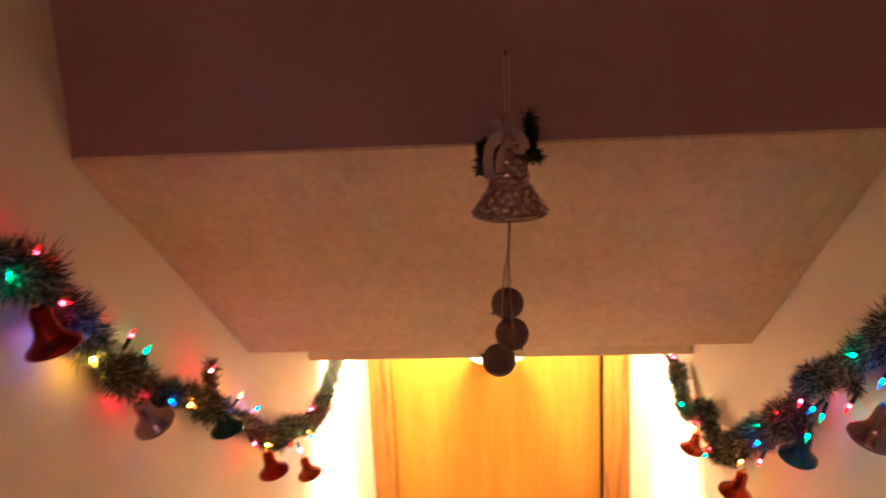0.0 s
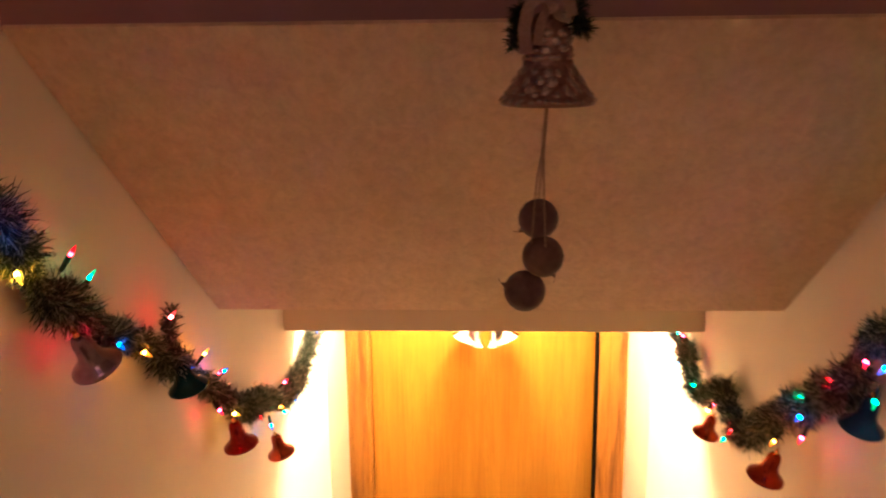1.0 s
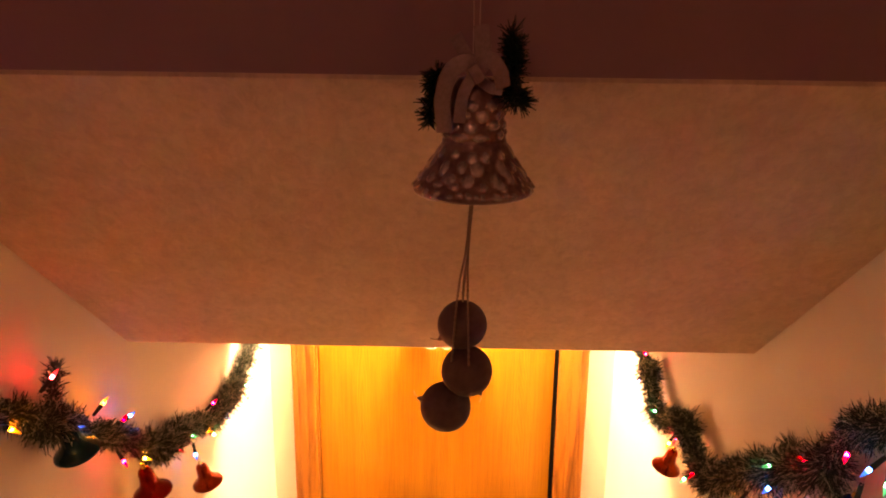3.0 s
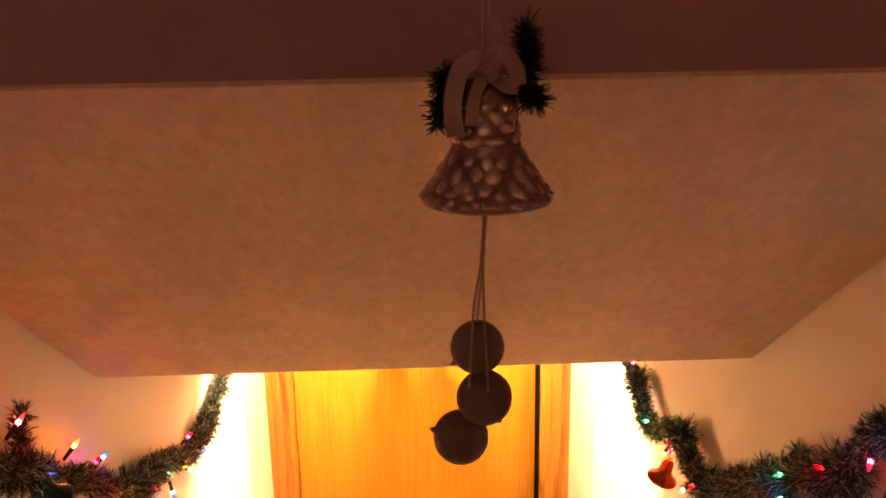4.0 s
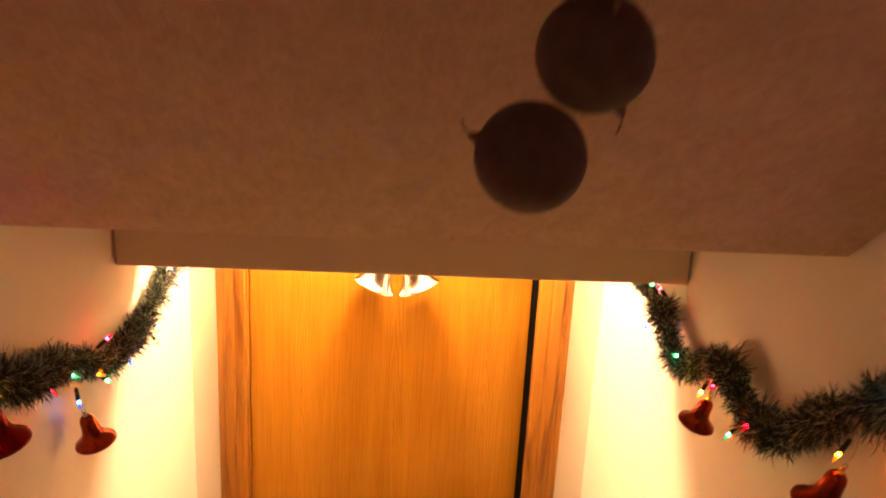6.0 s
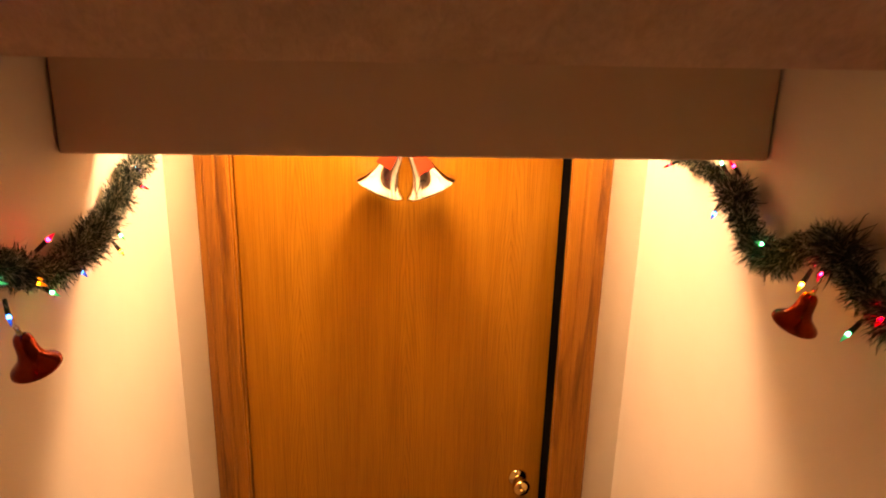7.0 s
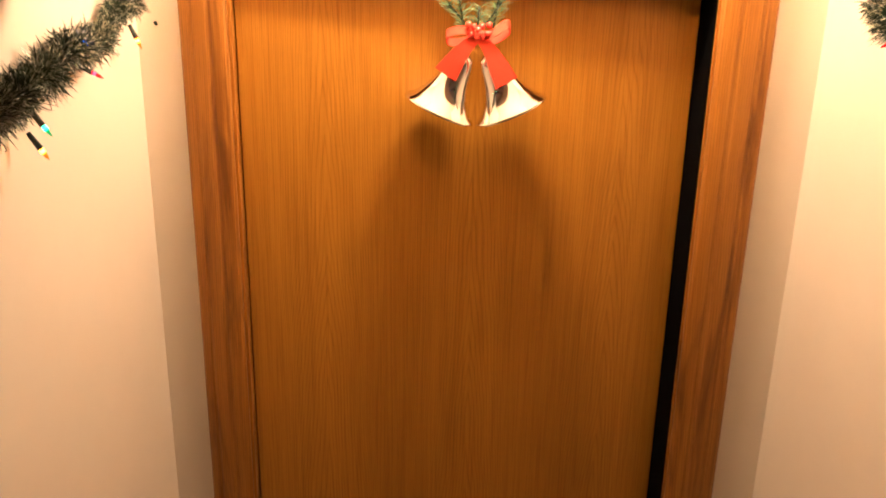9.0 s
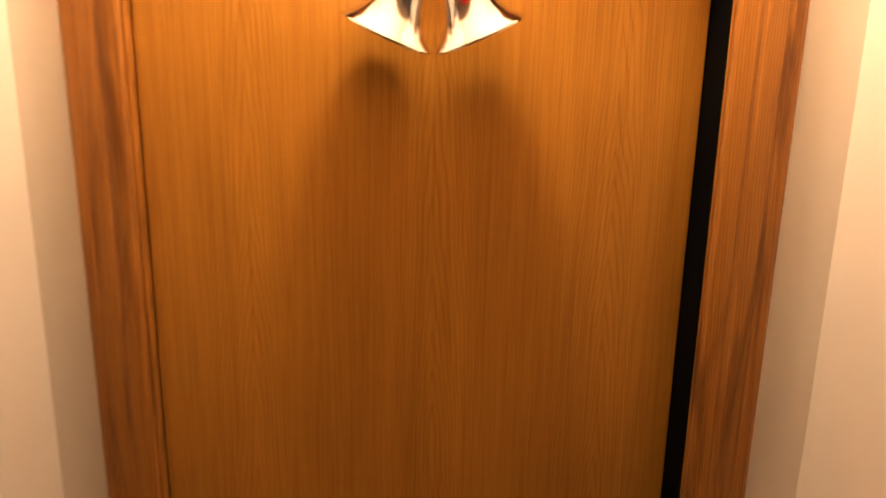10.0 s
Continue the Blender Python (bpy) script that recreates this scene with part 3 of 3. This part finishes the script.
# ---- hanging ornament over the stairs ----
def hanging_ornament():
    o = empty("hanging_ornament", (-0.001, 1.046, 2.700), "embossed rose silver bell with ribbon and three hanging balls", "hanging ornament")
    rng = random.Random(3)
    shape_z = [0.0, 0.003, 0.008, 0.018, 0.029, 0.037, 0.041, 0.044, 0.055, 0.072, 0.086, 0.092]
    shape_r = [0.0500, 0.0505, 0.0475, 0.0405, 0.0330, 0.0282, 0.0264, 0.0259, 0.0248, 0.0228, 0.0190, 0.0130]
    # raised pattern: angle and height of each boss, with its half width and half height
    bosses = []
    for k in range(44):
        bosses.append((k / 44, 0.0040 + 0.0014 * (k % 2), 0.0034, 0.0026))
    for k in range(14):
        bosses += [((k + 0.25) / 14, 0.0165, 0.0064, 0.0056), ((k + 0.75) / 14, 0.0245, 0.0056, 0.0060), ((k + 0.25) / 14, 0.0335, 0.0048, 0.0044), ((k + 0.75) / 14, 0.0115, 0.0040, 0.0030)]
    for k in range(9):
        bosses += [((k + 0.1) / 9, 0.048, 0.0080, 0.0034), ((k + 0.6) / 9, 0.056, 0.0070, 0.0044), ((k + 0.1) / 9, 0.064, 0.0064, 0.0042), ((k + 0.6) / 9, 0.073, 0.0058, 0.0044)]
    bosses = [(2 * math.pi * u + rng.uniform(-0.09, 0.09), z + rng.uniform(-0.0014, 0.0014), w * rng.uniform(0.6, 1.05), h * rng.uniform(0.65, 1.1)) for u, z, w, h in bosses]
    rows, n = 96, 180
    zs = np.linspace(0.092, 0.0, rows)
    angles = np.arange(n) * 2 * math.pi / n
    radii = np.interp(zs, shape_z, shape_r)
    height = np.zeros((rows, n))
    for a, z, w, h in bosses:
        da = (angles - a + math.pi) % (2 * math.pi) - math.pi
        d = (da[None, :] * radii[:, None] / w) ** 2 + ((zs[:, None] - z) / h) ** 2
        height = np.maximum(height, np.sqrt(np.clip(1 - d, 0, 1)))
    ring = np.clip(1 - np.abs(zs - 0.0425) / 0.0015, 0, 1)[:, None] * 0.25
    height = np.maximum(height, ring)
    verts = [((radii[i] + 0.0019 * height[i, k]) * math.cos(angles[k]), (radii[i] + 0.0019 * height[i, k]) * math.sin(angles[k]), zs[i]) for i in range(rows) for k in range(n)]
    faces, index = [], []
    for i in range(rows - 1):
        for k in range(n):
            faces.append((i * n + k, i * n + (k + 1) % n, (i + 1) * n + (k + 1) % n, (i + 1) * n + k))
            index.append(0 if height[i, k] + height[i + 1, k] > 0.45 else 1)
    faces.append(tuple(range(n))[::-1])
    index.append(1)
    bell = raw("bell", verts, faces, [ROSE_SILVER, ROSE_DARK], o, True, index)
    v, f = lathe([(0.0500, 0.0), (0.0490, -0.0015), (0.0465, -0.001), (0.038, 0.016), (0.026, 0.036), (0.021, 0.060), (0.012, 0.086)], 48)
    raw("lining", v, f, ROSE_DARK, bell, True)
    # ribbon bow on the crown
    y = -0.027

    def ribbon(name, pts, width, parent):
        line = spline(pts, 7)
        across = []
        for i in range(len(line)):
            d = line[min(i + 1, len(line) - 1)] - line[max(i - 1, 0)]
            across.append(Vector((-d.z, 0.35 * d.length, d.x)))
        v, f = strip(line, across, width)
        return raw(name, v, f, TAUPE_RIBBON, parent, False, label="taupe satin ribbon bow" if parent is o else "")
    bow = ribbon("bow", [(-0.024, y, 0.052), (-0.026, y - 0.002, 0.078), (-0.020, y - 0.005, 0.100), (-0.008, y - 0.006, 0.107), (0.000, y - 0.003, 0.100)], 0.0135, o)
    ribbon("loop", [(0.000, y - 0.002, 0.100), (0.009, y - 0.006, 0.110), (0.018, y - 0.006, 0.101), (0.021, y - 0.002, 0.088)], 0.0125, bow)
    ribbon("loop", [(0.000, y + 0.001, 0.098), (0.010, y + 0.002, 0.088), (0.021, y, 0.086)], 0.0090, bow)
    ribbon("tail", [(0.001, y + 0.002, 0.100), (0.005, y + 0.004, 0.116), (0.003, y + 0.008, 0.135)], 0.0130, bow)
    ribbon("tail", [(-0.002, y + 0.002, 0.102), (-0.010, y + 0.004, 0.115), (-0.017, y + 0.008, 0.127)], 0.0110, bow)
    ribbon("tail", [(-0.002, y, 0.098), (-0.010, y - 0.001, 0.082), (-0.013, y - 0.001, 0.060)], 0.0100, bow)
    ribbon("knot", [(-0.004, y - 0.008, 0.104), (0.000, y - 0.010, 0.099), (0.003, y - 0.008, 0.093)], 0.0090, bow)
    for sx, sz, dx, dz, ln in ((-0.032, 0.084, -0.20, -0.9, 0.026), (0.026, 0.092, 0.05, 1.0, 0.038), (0.030, 0.100, 0.05, 0.9, 0.024), (0.028, 0.104, 0.10, -0.9, 0.028), (-0.028, 0.098, -0.3, -0.5, 0.012), (0.024, 0.082, 0.8, -0.4, 0.014)):
        verts, faces = [], []
        base, way = Vector((sx, -0.014, sz)), Vector((dx, -0.1, dz)).normalized()
        for k in range(240):
            p = base + way * ln * rng.random()
            d = (way * 0.6 + Vector((rng.gauss(0, 1), rng.gauss(0, 1), rng.gauss(0, 1)))).normalized()
            e = p + d * rng.uniform(0.007, 0.016)
            s = d.orthogonal().normalized() * 0.0008
            q = len(verts)
            verts += [p - s, p + s, e + s * 0.4, e - s * 0.4]
            faces.append((q, q + 1, q + 2, q + 3))
        raw("sprig", verts, faces, NEEDLE, o, label="dark artificial fir sprig")
    # thread loop over a small hook on the face above
    for dx in (-1, 1):
        v, f = tube(spline([(dx * 0.0022, 0, 0.090), (dx * 0.0026, 0, 0.15), (dx * 0.0036, 0, 0.196), (dx * 0.0018, 0, 0.2035), (0, 0, 0.205)], 6), 0.00055, 5)
        raw("thread", v, f, THREAD, o, True)
    v, f = tube(spline([(0, 0.060, 0.206), (0, 0.020, 0.204), (0, 0.0, 0.2035), (0, -0.006, 0.206), (0, -0.007, 0.211)], 5), 0.0012, 8)
    raw("hook", v, f, WIRE, o, True, label="small dark wire hook in the bulkhead")
    # beaded cords to three balls
    balls = [((-0.007, 0.012, -0.127), 0.0222, -125), ((-0.002, 0.003, -0.168), 0.0230, 150), ((-0.021, 0.020, -0.2125), 0.0235, -72)]
    for (bx, by, bz), r, lean in balls:
        # velvety ball with a shallow seam round it
        v, f = lathe([(r * math.sin(q) * (1 - 0.02 * math.exp(-((q - 1.35) / 0.05) ** 2)), r * math.cos(q)) for q in np.linspace(0.001, math.pi - 0.001, 40)], 36, lambda a, i: 1 + 0.004 * math.cos(a * 8))
        b = raw("ball", placed(v, pose(bx, by, bz, rng.uniform(-30, 30), lean, 0)), f, BALL, o, True, label="dull mauve round bauble")
        v, f = lathe([(0.0001, r + 0.0045), (0.0014, r + 0.0035), (0.0024, r + 0.001), (0.0045, r - 0.001)], 12)
        raw("cap", placed(v, pose(bx, by, bz, 0, lean, 0)), f, BALL, b, True)
        curl = spline([(0, 0, r + 0.003), (0.002, 0.001, r + 0.007), (0.005, 0, r + 0.009)], 4)
        v, f = tube([pose(bx, by, bz, 0, lean, 0) @ p for p in curl], 0.0005, 5)
        raw("thread_end", v, f, CORD, b, True)
    for top, mid, low, end in (((-0.001, 0, 0.004), (-0.005, -0.004, -0.05), (-0.011, -0.010, -0.085), (-0.016, -0.022, -0.148)), ((0.001, 0, 0.004), (-0.003, -0.003, -0.05), (-0.003, -0.009, -0.085), (-0.001, -0.021, -0.152)),
                               ((0.000, 0, 0.004), (-0.003, -0.002, -0.05), (-0.006, 0.000, -0.080), (-0.007, 0.012, -0.106))):
        line = spline([top, mid, low, end], 26)
        v, f = tube(line, [0.0007 + 0.0006 * (i % 2) for i in range(len(line))], 5)
        raw("cord", v, f, CORD, o, True, label="thin beaded brown cord")


hanging_ornament()


# ---- bells on the door ----
def door_bells():
    at = Vector((-0.067, YD + 0.050, 1.850))
    e = empty("door_bells", at, "two polished silver bells with red bow and fir sprigs", "door decoration")
    prof = [(0.0001, 0.0), (0.010, -0.001), (0.018, -0.008), (0.0225, -0.020), (0.025, -0.036), (0.030, -0.056), (0.039, -0.076), (0.051, -0.092), (0.0615, -0.101), (0.0635, -0.104), (0.061, -0.105),
            (0.048, -0.094), (0.034, -0.077), (0.026, -0.056), (0.022, -0.036), (0.019, -0.020), (0.0001, -0.006)]
    for s in (-1, 1):
        m = pose(s * 0.0185 - 0.001, -0.074, 0.004) @ Matrix.Diagonal((1, 0.75, 1, 1)) @ pose(0, 0, 0, 3, -s * 24, 0)
        v, f = lathe(prof, 48)
        bell = raw("bell", placed(v, m), f, SILVER, e, True, label="polished silver bell")
        v, f = lathe([(0.0001, -0.085), (0.007, -0.088), (0.009, -0.095), (0.007, -0.102), (0.0001, -0.104)], 16)
        raw("clapper", placed(v, m), f, SILVER, bell, True)
    y, up_by = -0.098, 0.034
    z = up_by
    bow = raw("bow", *strip(spline([(0, y, z), (-0.026, y - 0.010, z + 0.008), (-0.050, y - 0.006, z + 0.002), (-0.046, y + 0.010, z - 0.012), (-0.020, y + 0.006, z - 0.010), (0, y, z)], 8), (0, 0.5, 1), 0.014), RED_RIBBON, e, False, label="red velvet ribbon bow")
    raw("loop", *strip(spline([(0, y, z), (0.022, y - 0.012, z + 0.004), (0.044, y - 0.006, z + 0.019), (0.049, y + 0.008, z + 0.008), (0.024, y + 0.006, z - 0.008), (0, y, z)], 8), (0, 0.6, 0.8), 0.015), RED_RIBBON, bow, False)
    raw("tail", *strip(spline([(0, y, z - 0.002), (-0.020, y - 0.008, z - 0.018), (-0.036, y - 0.010, z - 0.038), (-0.052, y - 0.010, z - 0.062)], 8), (0.85, 0.1, -0.5), [0.012] * 2 + [0.016 + 0.0011 * k for k in range(23)]), RED_RIBBON, bow, False)
    raw("tail", *strip(spline([(0, y, z - 0.002), (0.018, y - 0.008, z - 0.022), (0.032, y - 0.010, z - 0.046), (0.047, y - 0.010, z - 0.074)], 8), (0.85, 0.1, 0.5), [0.012] * 2 + [0.016 + 0.0011 * k for k in range(23)]), RED_RIBBON, bow, False)
    rng = random.Random(5)
    for k in range(11):
        v, f = lathe([(0.0052 * math.sin(q), 0.0052 * math.cos(q)) for q in np.linspace(0.001, math.pi - 0.001, 9)], 12)
        raw("berry", placed(v, pose(rng.uniform(-0.018, 0.018), y - 0.012 + rng.uniform(-0.004, 0.004), z + 0.008 + rng.uniform(-0.009, 0.010))), f, BERRY, e, True)
    for bx, bz, dx, dz, ln in ((-0.022, 0.012, -0.22, 1, 0.13), (0.026, 0.012, 0.15, 1, 0.13), (-0.012, 0.01, -0.7, 0.75, 0.055), (0.010, 0.012, 0.55, 0.8, 0.05), (0.0, 0.012, 0.05, 1, 0.035)):
        verts, faces = [], []
        base, way = Vector((bx, -0.050, bz + 0.03)), Vector((dx, 0.05, dz)).normalized()
        v, f = tube([base, base + way * ln], 0.0016, 5)
        for k in range(int(ln * 1500)):
            p = base + way * ln * rng.random()
            a = rng.uniform(0, 2 * math.pi)
            d = (way * 0.45 + Vector((math.cos(a), math.sin(a) * 0.8, 0.0)) + Vector((rng.gauss(0, 0.2), 0, rng.gauss(0, 0.2)))).normalized()
            t = p + d * rng.uniform(0.014, 0.024)
            s = d.orthogonal().normalized() * 0.0008
            q = len(verts)
            verts += [p - s, p + s, t + s * 0.5, t - s * 0.5]
            faces.append((q, q + 1, q + 2, q + 3))
        sp = raw("sprig", verts, faces, SPRIG, e, label="green artificial fir sprig")
        raw("twig", [*v], f, WIRE, sp, True)


door_bells()
